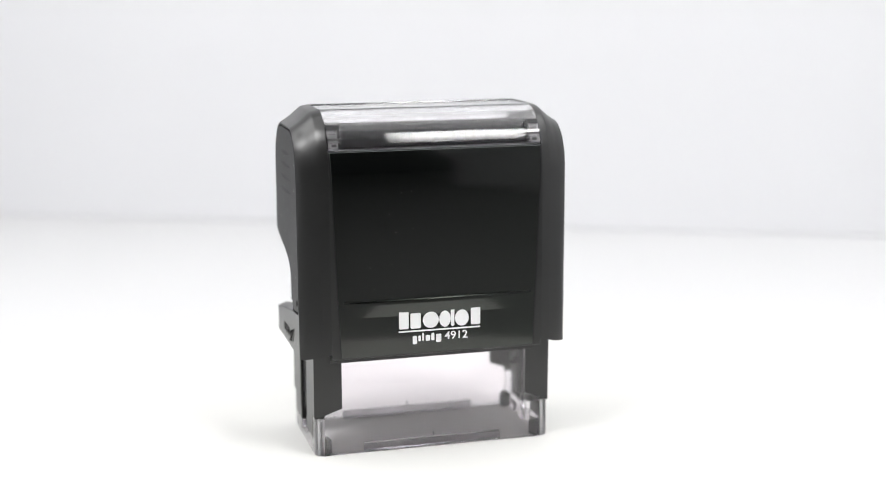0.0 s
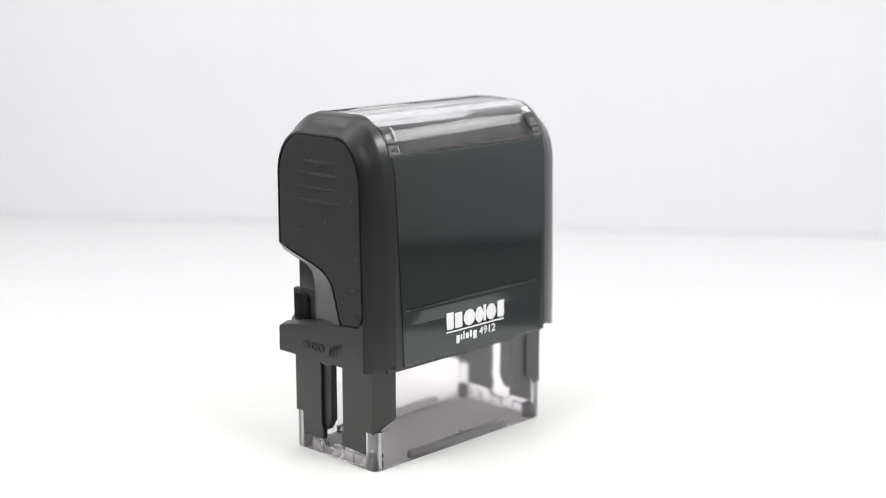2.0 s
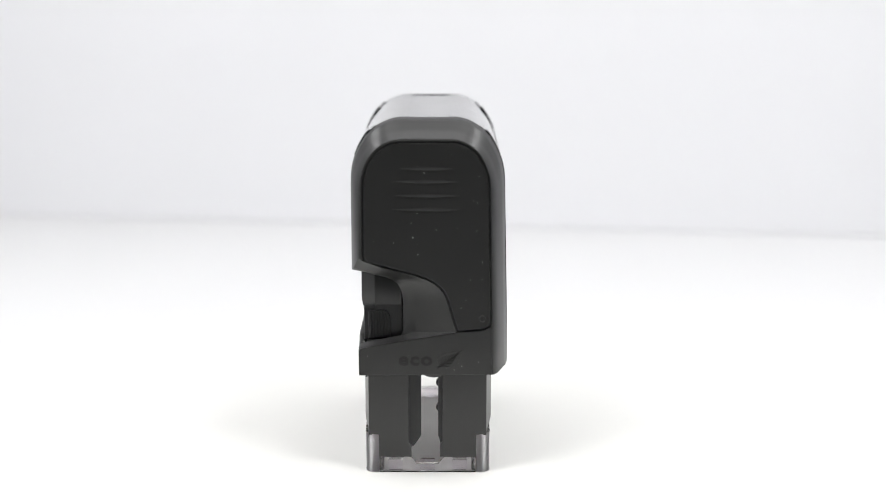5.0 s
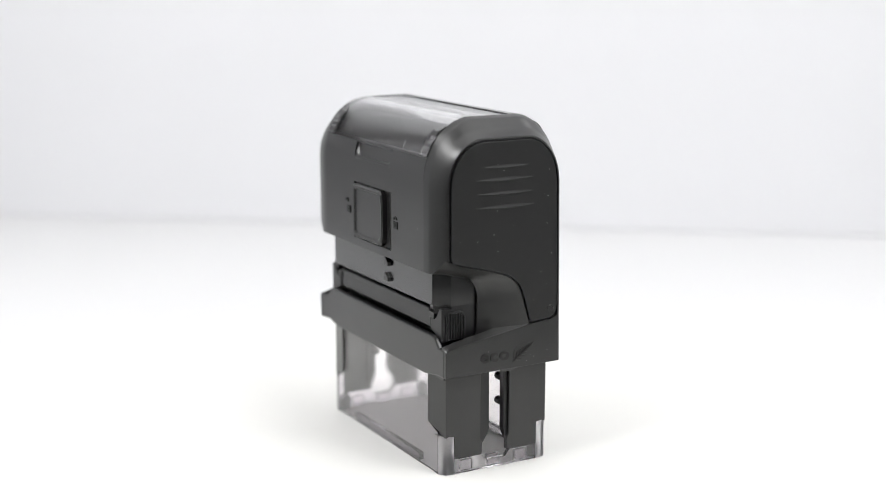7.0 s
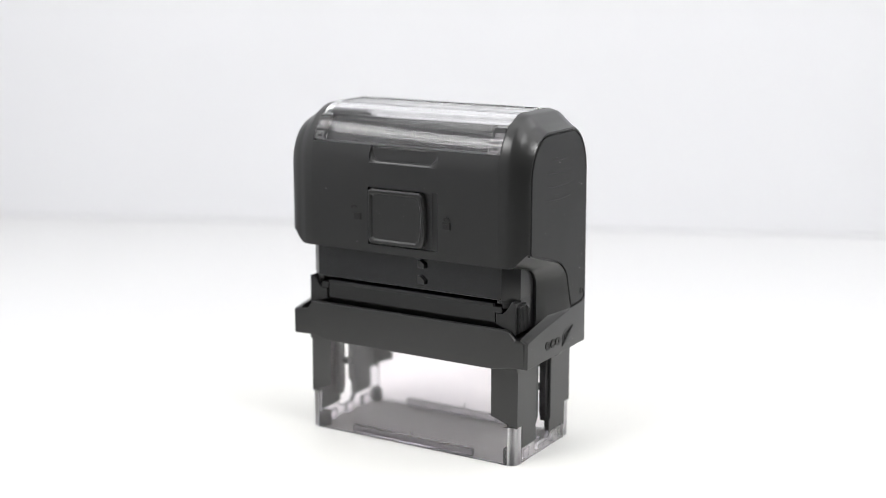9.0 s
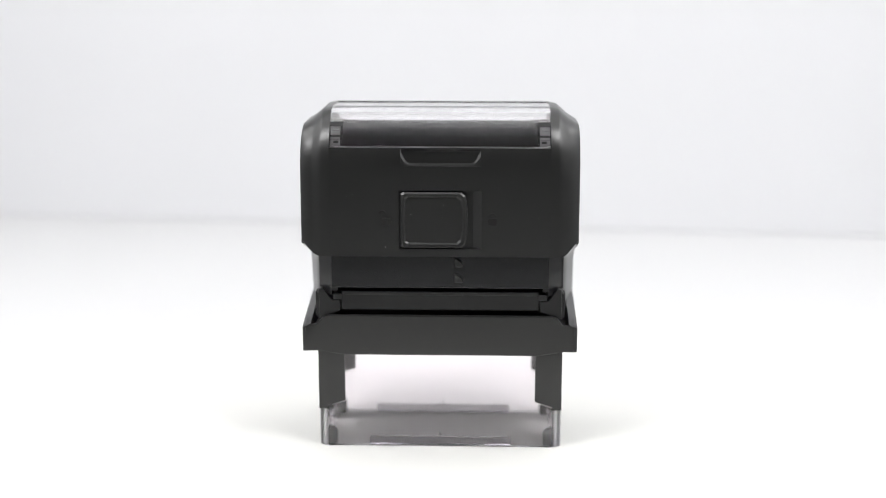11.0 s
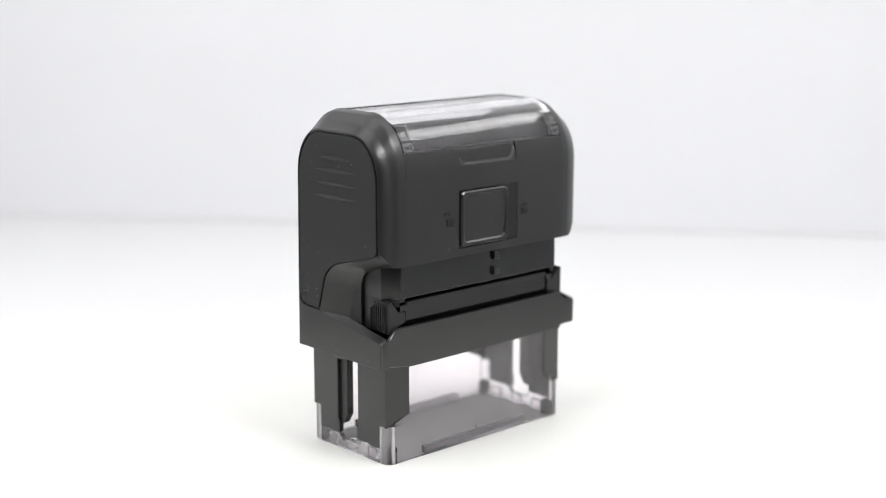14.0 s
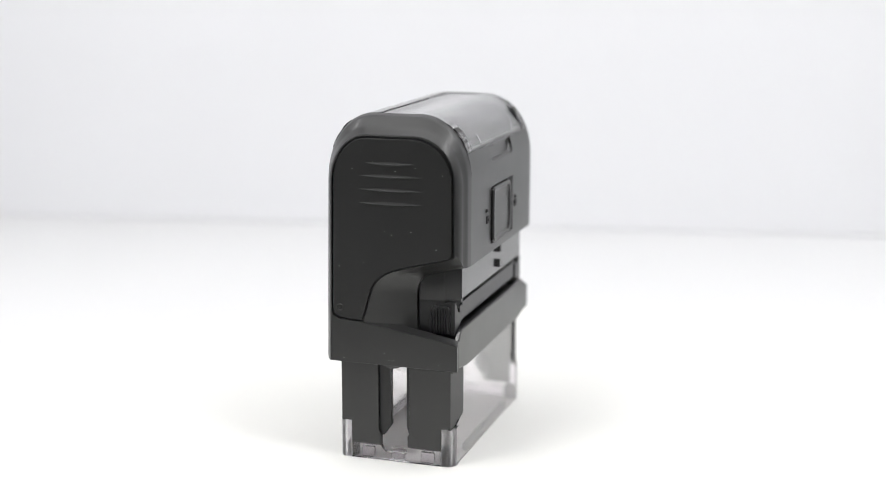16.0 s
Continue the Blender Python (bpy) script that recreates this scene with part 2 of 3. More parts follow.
def build_end_cap(side):
    bm = bmesh.new()
    loft(bm, [cap_ring(-30.2, 13.75, 13.6, 73.1, 8.2, 9.6, 0.0, 47.6, 23.2),
              cap_ring(-30.7, 13.75, 13.6, 73.1, 8.2, 9.6, 0.0, 47.6, 23.2),
              cap_ring(-30.82, 13.85, 13.75, 73.3, 8.3, 9.8, 0.01, 47.9, 23.2),
              cap_ring(-30.75, 14.0, 13.95, 73.5, 8.5, 10.0, 0.05, 48.2, 23.2),
              cap_ring(-30.4, 14.35, 14.3, 73.7, 8.8, 10.4, 0.18, 48.3, 23.2),
              cap_ring(-29.8, 14.8, 14.75, 74.05, 9.2, 10.9, 0.4, 47.6, 23.25),
              cap_ring(-29.0, 15.25, 15.2, 74.6, 9.7, 11.5, 0.7, 46.7, 23.4),
              cap_ring(-28.4, 15.55, 15.45, 75.0, 10.0, 12.0, 0.92, 46.0, 23.55),
              cap_ring(-28.0, 15.75, 15.6, 75.4, 10.2, 12.3, 1.0, 45.6, 23.6),
              cap_ring(-27.2, 16.1, 15.85, 76.1, 10.6, 12.8, 1.0, 45.2, 23.8),
              cap_ring(-26.65, 16.35, 16.0, 76.6, 10.9, 13.2, 1.0, 45.1, 24.0),
              cap_ring(-26.4, 16.45, 16.05, 76.85, 11.0, 13.4, 1.0, 45.1, 24.1),
              cap_ring(-26.0, 16.6, 16.1, 77.05, 11.0, 13.5, 1.0, 45.1, 24.2),
              cap_ring(-24.3, -FRONT_Y, BACK_Y, ROOF - 0.15, CURVE_Y, CURVE_Z, 1.0, 45.1, 24.5)])
    cap = part("end_cap", bm if side < 0 else mirrored(bm), SATIN, STAMP, "satin black moulded end of the housing", 26)
    # plate of the lower band
    bm = bmesh.new()
    prism(bm, [(-13.7, 23.2), (14.45, 23.05), (14.45, 28.5), (14.05, 28.85), (10.0, 29.75), (4.0, 30.75), (-3.5, 31.95), (-6.5, 32.45), (-11.8, 32.8), (-13.3, 33.6), (-13.75, 35.0)],
          "x", -30.88, -30.1, 0.1)
    part("end_band", bm if side < 0 else mirrored(bm), SATIN, cap, angle=20)
    bm = bmesh.new()
    nub_y = -1.2 if side < 0 else 0.3
    prism(bm, [(nub_y + 1.9 * math.cos(a), 23.2 - 0.75 * math.sin(a)) for a in [math.pi * i / 10 for i in range(11)]], "x", -30.6, -29.0, 0.15)
    part("band_nub", bm if side < 0 else mirrored(bm), SATIN, cap, angle=30)
    # inset side panel
    bm = bmesh.new()
    wf, wb = 13.4, 13.25
    outline = [(-wf, 35.4)] + arch(wf, wb, 72.7, 8.0, 9.4) + [(wb, 48.6), (wb - 0.5, 47.75), (9.2, 46.85), (4.4, 45.55), (1.9, 44.9), (0.2, 44.3), (-1.3, 43.55), (-2.4, 42.7),
                                                             (-3.75, 41.4), (-4.55, 39.9), (-5.6, 36.2), (-6.55, 33.1), (-7.0, 32.85), (-11.6, 33.3), (-12.7, 33.9)]
    prism(bm, outline, "x", -30.85, -30.1, 0.2)
    panel = part("side_panel", bm if side < 0 else mirrored(bm), PANEL, STAMP, "fine matt black side panel with four grip ridges", 20)
    for z, half, mid in ((67.4, 5.7, 0.0), (64.7, 7.2, 0.1), (61.75, 7.4, 0.0), (58.85, 7.5, -0.1)):
        bm = bmesh.new()
        rows = []
        for u_top, out in ((0.45, 0.0), (0.12, 0.05), (-0.17, 0.23), (-0.31, 0.27), (-0.5, 0.0)):
            row = []
            for i in range(17):
                u = -1 + 2 * i / 16
                k = 1 - u * u
                row.append(bm.verts.new((-30.86 - out * k, mid + half * u, z + u_top * k - 0.003 * (5 - len(rows)))))
            rows.append(row)
        for a, b in zip(rows, rows[1:]):
            for i in range(16):
                bm.faces.new((a[i], a[i + 1], b[i + 1], b[i]))
        part("grip_ridge", bm if side < 0 else mirrored(bm), PANEL, panel, angle=40)
    bm = bmesh.new()
    turns = [2 * math.pi * i / 16 for i in range(16)]
    loft(bm, [[(x, -11.7 + r * math.cos(a), 35.4 + r * math.sin(a)) for a in turns] for r, x in ((0.85, -30.86), (0.66, -31.0), (0.48, -30.86))], False, True)
    part("pin_mark", bm if side < 0 else mirrored(bm), PANEL, panel)
    # specks of dust
    rng = random.Random(7 if side < 0 else 8)
    bm = bmesh.new()
    for i in range(26):
        y, z, r = rng.uniform(-12.5, 12.5), rng.uniform(35, 71), rng.choice((0.03, 0.04, 0.05, 0.07))
        if z < 48 and y > -6:
            y = -12.5 + (y + 6) * 0.3
        ball(bm, -30.86, y, z, r)
    for i in range(16):
        ball(bm, -30.83, rng.uniform(-13, 13), rng.uniform(23.5, 29), rng.choice((0.04, 0.05, 0.07)))
    tagged(part("dust", bm if side < 0 else mirrored(bm), DUST, panel), kind="stuff")
    return cap


CAP_LEFT = build_end_cap(-1)
CAP_RIGHT = build_end_cap(1)


def lettering(body, size, spacing=1.0, depth=0.0, weight=0.0):
    """A mesh of words in the built-in font, lying in x and y."""
    cu = bpy.data.curves.new("words", "FONT")
    cu.body, cu.size, cu.extrude, cu.space_character = body, size, depth, spacing
    cu.resolution_u, cu.offset = 4, weight
    ob = bpy.data.objects.new("words", cu)
    scene.collection.objects.link(ob)
    bpy.context.view_layer.update()
    me = bpy.data.meshes.new_from_object(ob.evaluated_get(bpy.context.evaluated_depsgraph_get()))
    bpy.data.objects.remove(ob)
    bm = bmesh.new()
    bm.from_mesh(me)
    bpy.data.meshes.remove(me)
    return bm


def fit_words(bm, x0, x1, z0, z1):
    """Stretch the words to a box and stand them up, facing -y."""
    xs, ys = [v.co.x for v in bm.verts], [v.co.y for v in bm.verts]
    sx, sz = (x1 - x0) / (max(xs) - min(xs)), (z1 - z0) / (max(ys) - min(ys))
    lx, ly = min(xs), min(ys)
    for v in bm.verts:
        v.co = Vector((x0 + (v.co.x - lx) * sx, -v.co.z, z0 + (v.co.y - ly) * sz))
    return bm


# embossed word and leaf on one end
bm = fit_words(lettering("eco", 3, 1.15, 0.13, 0.1), 0, 7.2, 25.2, 27.2)
for v in bm.verts:
    v.co = Vector((-30.9 + v.co.y, 6.1 - v.co.x, v.co.z))
part("embossed_word", bm, PANEL, CAP_LEFT)
bm = bmesh.new()
leaf = [(-2.0, 24.5), (-2.2, 25.4), (-2.1, 26.3), (-2.5, 27.2), (-3.4, 27.9), (-4.6, 28.2), (-6.0, 28.3), (-7.4, 28.5), (-7.0, 27.5), (-6.7, 26.5), (-6.1, 25.5), (-5.1, 24.8), (-3.9, 24.6), (-2.9, 24.8)]
prism(bm, leaf, "x", -30.97, -30.7, 0.06)
part("embossed_leaf", bm, SATIN, CAP_LEFT)


def vein(y0, z0, y1, z1, w):
    bm = bmesh.new()
    l = math.hypot(y1 - y0, z1 - z0)
    ny, nz = -(z1 - z0) / l * w, (y1 - y0) / l * w
    prism(bm, [(y0 + ny, z0 + nz), (y0 - ny, z0 - nz), (y1 - ny * 0.4, z1 - nz * 0.4), (y1 + ny * 0.4, z1 + nz * 0.4)], "x", -31.14, -30.9)
    part("leaf_vein", bm, PANEL, CAP_LEFT)


vein(-2.1, 24.6, -7.1, 28.3, 0.16)
for i in range(5):
    y, z = -2.8 - 0.75 * i, 25.1 + 0.56 * i
    vein(y, z, y - 0.35, z + 1.9 - 0.28 * i, 0.13)
    vein(y - 0.2, z + 0.1, y - 1.75 + 0.22 * i, z - 0.1 + 0.12 * i, 0.13)


# ---- front: wall, polished plate, print ----
PLATE_Y = -17.25
HEIGHTS = [60.0, 64.0, 65.0, 66.0, 67.0, 68.0]
bm = bmesh.new()
loft(bm, [[(-24.3, FRONT_Y, z), (24.3, FRONT_Y, z), (24.3, -13.6, z), (-24.3, -13.6, z)] for z in [24.5] + HEIGHTS + [69.2]])
part("front_wall", bend(bm), SATIN, STAMP, angle=20)


def plate_x(z):
    return 22.15 + (23.95 - 22.15) * (z - 23.5) / 45.5


def slab(bm, z0, z1, y, depth, cut=0.08):
    rows = [z0, z0 + cut] + [h for h in HEIGHTS if z0 < h < z1] + [z1 - cut, z1]
    rings = []
    for i, z in enumerate(rows):
        e = cut if i in (0, len(rows) - 1) else 0.0
        x = plate_x(z)
        rings.append([(-x, y + depth, z), (-x, y + cut, z), (-x + cut, y + e, z), (x - cut, y + e, z), (x, y + cut, z), (x, y + depth, z)])
    return loft(bm, rings)


bm = bmesh.new()
loft(bm, [[(-plate_x(z) + 0.2, PLATE_Y + 0.5, z), (plate_x(z) - 0.2, PLATE_Y + 0.5, z), (plate_x(z) - 0.2, -16.0, z), (-plate_x(z) + 0.2, -16.0, z)] for z in (23.7, 40.0)])
slab(bm, 23.6, 35.85, PLATE_Y, 0.9)
slab(bm, 36.25, 69.0, PLATE_Y, 0.9)
for s in (-1, 1):
    prism(bm, [(s * 21.3, 35.5), (s * plate_x(35.5) - s * 0.2, 35.5), (s * plate_x(36.5) - s * 0.2, 36.45), (s * 21.6, 36.45)], "y", PLATE_Y + 0.02, PLATE_Y + 0.8)
# lens-shaped ridge along the groove
rows = []
for i in range(25):
    u = -1 + i / 12
    k = (1 - u * u) ** 0.6
    rows.append([(20.2 * u, PLATE_Y + d - 0.24 * k * q, z + 0.25 * k * w) for d, q, z, w in
                 ((0.06, 0.0, 35.95, 1.0), (0.0, 0.35, 35.92, 0.7), (0.0, 0.85, 35.85, 0.2), (0.0, 1.0, 35.7, -0.2), (0.0, 0.8, 35.3, -1.0), (0.03, 0.0, 32.6, -1.0), (0.3, 0.0, 35.0, 0.0))])
loft(bm, rows)
PLATE = part("front_plate", bend(bm), GLOSS, STAMP, "polished black front plate with white print", 20)
# thin dark seam round the plate
for s in (-1, 1):
    bm = bmesh.new()
    loft(bm, [[(s * (plate_x(z) + 0.05), FRONT_Y - 0.02, z), (s * (plate_x(z) + 0.3), FRONT_Y - 0.02, z), (s * (plate_x(z) + 0.3), FRONT_Y + 0.5, z), (s * (plate_x(z) + 0.05), FRONT_Y + 0.5, z)]
              for z in [24.6] + HEIGHTS + [69.0]])
    part("plate_seam", bend(bm), INNER, PLATE)

INK_Y = PLATE_Y - 0.03
bm = bmesh.new()
prism(bm, rounded(-9.3, 9.6, 28.55, 28.9, 0.15, 3), "y", INK_Y, PLATE_Y + 0.02)
part("underline", bm, WHITE_INK, PLATE, "white printed line")
# maker's mark as plain white shapes: bars, discs and blocks
for kind, x0, x1, z0, z1 in (("bar", -9.2, -7.0, 29.3, 34.0), ("bar", -6.6, -4.2, 29.3, 32.8), ("disc", -3.75, -0.05, 29.2, 32.9), ("disc", 0.05, 2.68, 29.2, 32.9),
                             ("bar", 2.72, 3.55, 29.3, 34.4), ("disc", 3.7, 6.9, 29.2, 32.9), ("bar", 7.4, 9.6, 29.3, 34.2)):
    bm = bmesh.new()
    if kind == "bar":
        prism(bm, rounded(x0, x1, z0, z1, 0.35, 4), "y", INK_Y, PLATE_Y + 0.02)
    else:
        prism(bm, [((x0 + x1) / 2 + (x1 - x0) / 2 * math.cos(2 * math.pi * i / 28), (z0 + z1) / 2 + (z1 - z0) / 2 * math.sin(2 * math.pi * i / 28)) for i in range(28)], "y", INK_Y, PLATE_Y + 0.02)
    part("mark_shape", bm, WHITE_INK, PLATE)
for x0, x1, z0, z1 in ((-6.1, -5.1, 25.7, 27.6), (-4.8, -4.2, 26.3, 27.6), (-3.9, -3.5, 26.3, 28.2), (-3.1, -2.1, 26.3, 27.6), (-1.8, -1.1, 26.3, 28.0), (-0.7, 0.5, 25.8, 27.7)):
    bm = bmesh.new()
    prism(bm, rounded(x0, x1, z0, z1, 0.2, 3), "y", INK_Y, PLATE_Y + 0.02)
    part("mark_bar", bm, WHITE_INK, PLATE)
bm = fit_words(lettering("4912", 2, 1.0, 0.01, 0.02), 1.25, 6.65, 26.3, 28.15)
for v in bm.verts:
    v.co.y += INK_Y
part("printed_number", bm, WHITE_INK, PLATE)
rng = random.Random(3)
bm = bmesh.new()
for i in range(14):
    ball(bm, rng.uniform(-21, 0), PLATE_Y + 0.02, rng.uniform(38, 62), rng.choice((0.02, 0.03, 0.03, 0.06)))
tagged(part("dust", bm, DUST, PLATE), kind="stuff")

# ---- back: wall with recesses, slide button, symbols ----
bm = bmesh.new()
xs = [-24.3, -9.4, -9.0, -8.6, 8.6, 8.9, 24.3]
zs = [45.1, 46.9, 59.9, 64.0, 65.3, 66.2, 67.1, 68.0, 69.2]
grid = {(i, k): bm.verts.new((x, BACK_Y, z)) for i, x in enumerate(xs) for k, z in enumerate(zs)}
cells = []
for i in range(6):
    for k in range(8):
        hole = (k == 1 and i in (1, 2, 3, 4)) or (k >= 4 and i in (2, 3))
        if not hole:
            cells.append(bm.faces.new((grid[i, k], grid[i + 1, k], grid[i + 1, k + 1], grid[i, k + 1])))
made = bmesh.ops.extrude_face_region(bm, geom=cells)["geom"]
for v in made:
    if isinstance(v, bmesh.types.BMVert):
        v.co.y -= 0.7
BACK = part("back_wall", bend(bm), SATIN, STAMP, angle=20)
bm = bmesh.new()
loft(bm, [[(-24.3, BACK_Y - 0.75, z), (24.3, BACK_Y - 0.75, z), (24.3, 12.6, z), (-24.3, 12.6, z)] for z in [45.3] + HEIGHTS + [69.1]])
part("recess_back", bend(bm), SATIN, BACK, angle=20)
bm = bmesh.new()
loft(bm, [[(x, BACK_Y - 0.02, 65.1), (x, BACK_Y - 0.8, 65.1), (x, BACK_Y - 0.8, 65.3 + h), (x, BACK_Y - 0.3, 65.3 + 0.55 * h), (x, BACK_Y - 0.08, 65.3 + 0.1 * h)]
          for x, h in ((-9.0, 3.6), (-8.5, 2.6), (-8.0, 1.5), (-7.4, 0.9), (-6.8, 0.7), (6.5, 0.7), (7.1, 0.9), (7.7, 1.5), (8.2, 2.6), (8.6, 3.6))])
part("recess_lip", bend(bm), SATIN, BACK)
bm = bmesh.new()
outline = [(8.6, 59.2), (7.9, 59.6), (-4.8, 59.6), (-5.6, 58.9), (-6.05, 57.0), (-6.2, 53.4), (-6.05, 49.8), (-5.6, 47.9), (-4.8, 47.2), (7.9, 47.2), (8.6, 47.7), (8.7, 53.4)]


def inset(d):
    return [(x - math.copysign(d, x - 1.5), z - math.copysign(d, z - 53.5)) for x, z in outline]


loft(bm, [[(x, BACK_Y - 1.4, z) for x, z in outline], [(x, BACK_Y + 0.3, z) for x, z in outline], [(x, BACK_Y + 0.65, z) for x, z in inset(0.3)],
          [(x, BACK_Y + 0.6, z) for x, z in inset(0.8)], [(x, BACK_Y + 0.25, z) for x, z in inset(1.15)]])
ramp = bmesh.new()
loft(ramp, [[(-9.3, BACK_Y - 0.06, z), (-7.4, BACK_Y - 0.7, z), (-9.3, BACK_Y - 0.74, z)] for z in (46.95, 59.85)])
part("button_ramp", ramp, SATIN, BACK)
part("slide_button", bm, SATIN, BACK, "matt black square slide button", 20)
for x, open_lock in ((11.7, True), (-11.6, False)):
    bm = bmesh.new()
    block(bm, x - 0.95, x + 0.95, BACK_Y - 0.1, BACK_Y + 0.22, 52.2, 53.8, 0.08)
    block(bm, x - 0.25, x + 0.25, BACK_Y + 0.1, BACK_Y + 0.32, 52.7, 53.4)
    sx = x + (0.9 if open_lock else 0.0)
    for i in range(8):
        a0, a1 = math.pi * i / 8, math.pi * (i + 1) / 8
        prism(bm, [(sx + r * math.cos(a), 53.9 + (0.9 if open_lock else 0.3) + r * math.sin(a)) for r, a in ((0.75, a0), (0.75, a1), (0.45, a1), (0.45, a0))], "y", BACK_Y - 0.1, BACK_Y + 0.2)
    part("lock_symbol", bm, PANEL, BACK, "embossed padlock symbol")
rng = random.Random(5)
bm = bmesh.new()
for i in range(10):
    ball(bm, rng.uniform(-23, 23), BACK_Y, rng.uniform(46, 63), rng.choice((0.03, 0.04, 0.06)))
for i in range(8):
    ball(bm, rng.uniform(-4, 7), BACK_Y + 0.26, rng.uniform(49.5, 57), rng.choice((0.03, 0.04, 0.05)))
tagged(part("dust", bm, DUST, BACK), kind="stuff")

# ---- core, ink pad and back shelf ----
bm = bmesh.new()
prism(bm, [(-24.3, 14.1), (24.3, 14.1), (27.3, 11.2), (27.3, 5.5), (-27.3, 5.5), (-27.3, 11.2)], "z", 37.5, 45.6, 0.2)
BAND = part("inner_band", bm, INNER, STAMP, "black inner housing above the ink pad", 30)
bm = bmesh.new()
block(bm, -24.2, 24.2, 13.9, 14.16, 37.7, 45.4, 0.04, 1)
part("band_face", bm, SLEEK, BAND, "sleek black strip")
for s in (-1, 1):
    # the band's end runs down behind the grip, with a small hook under its slanted corner
    bm = bmesh.new()
    block(bm, *sorted((s * 26.0, s * 27.28)), 5.4, 11.1, 30.3, 38.0, 0.1)
    part("band_end", bm, INNER, BAND)
    bm = bmesh.new()
    prism(bm, [(s * 23.0, 13.95), (s * 24.25, 13.95), (s * 27.15, 11.15), (s * 27.15, 10.0), (s * 23.0, 12.0)], "z", 36.75, 37.7, 0.1)
    prism(bm, [(s * 24.3, 13.75), (s * 25.9, 12.2), (s * 25.2, 11.4), (s * 24.0, 12.4)], "z", 35.7, 36.8, 0.1)
    part("band_hook", bm, INNER, BAND)
for z in (39.9, 43.5):
    bm = bmesh.new()
    prism(bm, [(-3.3, z - 1.0), (-3.3, z + 0.9), (-3.9, z + 0.9), (-5.1, z - 0.1), (-5.1, z - 1.0)], "y", 14.0, 14.95, 0.12)
    part("arrow_mark", bm, SATIN, BAND)
bm = bmesh.new()
block(bm, -24.6, 24.6, -13.6, 12.6, 40.0, 68.0)
part("core", bm, INNER, STAMP, "dull black core under the clear cap")
bm = bmesh.new()
loft(bm, [[(x, y, z) for y, z in [(-14.6, 60)] + arch(14.6, 13.8, 74.0, 9.5, 10.0, 6) + [(13.8, 60)]] for x in (-24.2, 24.2)])
part("core_top", bm, GREY, STAMP, "smoky grey insert under the clear cap")
PAD = tagged(new("ink_pad"), "black ink pad cartridge with ribbed grips")
PAD.parent = STAMP
bm = bmesh.new()
block(bm, -22.2, 22.2, 4.0, 13.3, 32.2, 36.6, 0.3)
block(bm, -26.8, 26.8, 3.0, 11.2, 30.2, 36.2, 0.2)
part("pad_tray", bm, INNER, PAD)
bm = bmesh.new()
block(bm, -21.9, 21.9, 13.2, 13.55, 35.7, 36.5, 0.12)
part("pad_lip", bm, INNER, PAD)
for x0, x1 in ((-24.0, -22.0), (22.0, 24.0)):
    bm = bmesh.new()
    block(bm, x0, x1, 12.4, 13.6, 34.6, 35.9, 0.12)
    part("pad_tab", bm, INNER, PAD)
for s in (-1, 1):
    bm = bmesh.new()
    prism(bm, [(s * 22.5, 32.0), (s * 27.3, 30.0), (s * 27.3, 37.0), (s * 26.4, 37.3), (s * 25.2, 35.6), (s * 24.2, 34.5), (s * 22.5, 34.5)], "y", 8.0, 13.5, 0.2)
    prism(bm, [(7.9, 30.4), (12.6, 30.2), (12.6, 36.0), (12.0, 36.4), (9.3, 36.6), (8.6, 36.3), (8.1, 35.6), (7.9, 34.8)], "x", s * 26.4, s * 27.75, 0.2)
    g = part("pad_grip", bm, INNER, PAD)
    for i in range(7):
        bm = bmesh.new()
        block(bm, min(s * 27.7, s * 28.1), max(s * 27.7, s * 28.1), 8.15 + 0.63 * i, 8.5 + 0.63 * i, 30.5, 35.4 + min(0.8, 0.45 * i), 0.12, 1)
        part("grip_rib", bm, INNER, PAD)

bm = bmesh.new()
prism(bm, [(-30.2, 22.9), (-27.4, 22.9), (-21.8, 22.0), (21.8, 22.0), (27.4, 22.9), (30.2, 22.9), (30.2, 28.7), (29.9, 29.0), (27.7, 29.1), (26.3, 30.8), (25.0, 31.2),
           (-25.0, 31.2), (-26.3, 30.8), (-27.7, 29.1), (-29.9, 29.0), (-30.2, 28.7)], "y", 13.4, 14.6, 0.3)
SHELF = part("back_shelf", bm, SATIN, STAMP, "satin black shelf rail below the ink pad")
bm = bmesh.new()
block(bm, -28.2, 28.2, -13.3, 13.4, 26.4, 28.8)
part("shelf_floor", bm, INNER, SHELF)

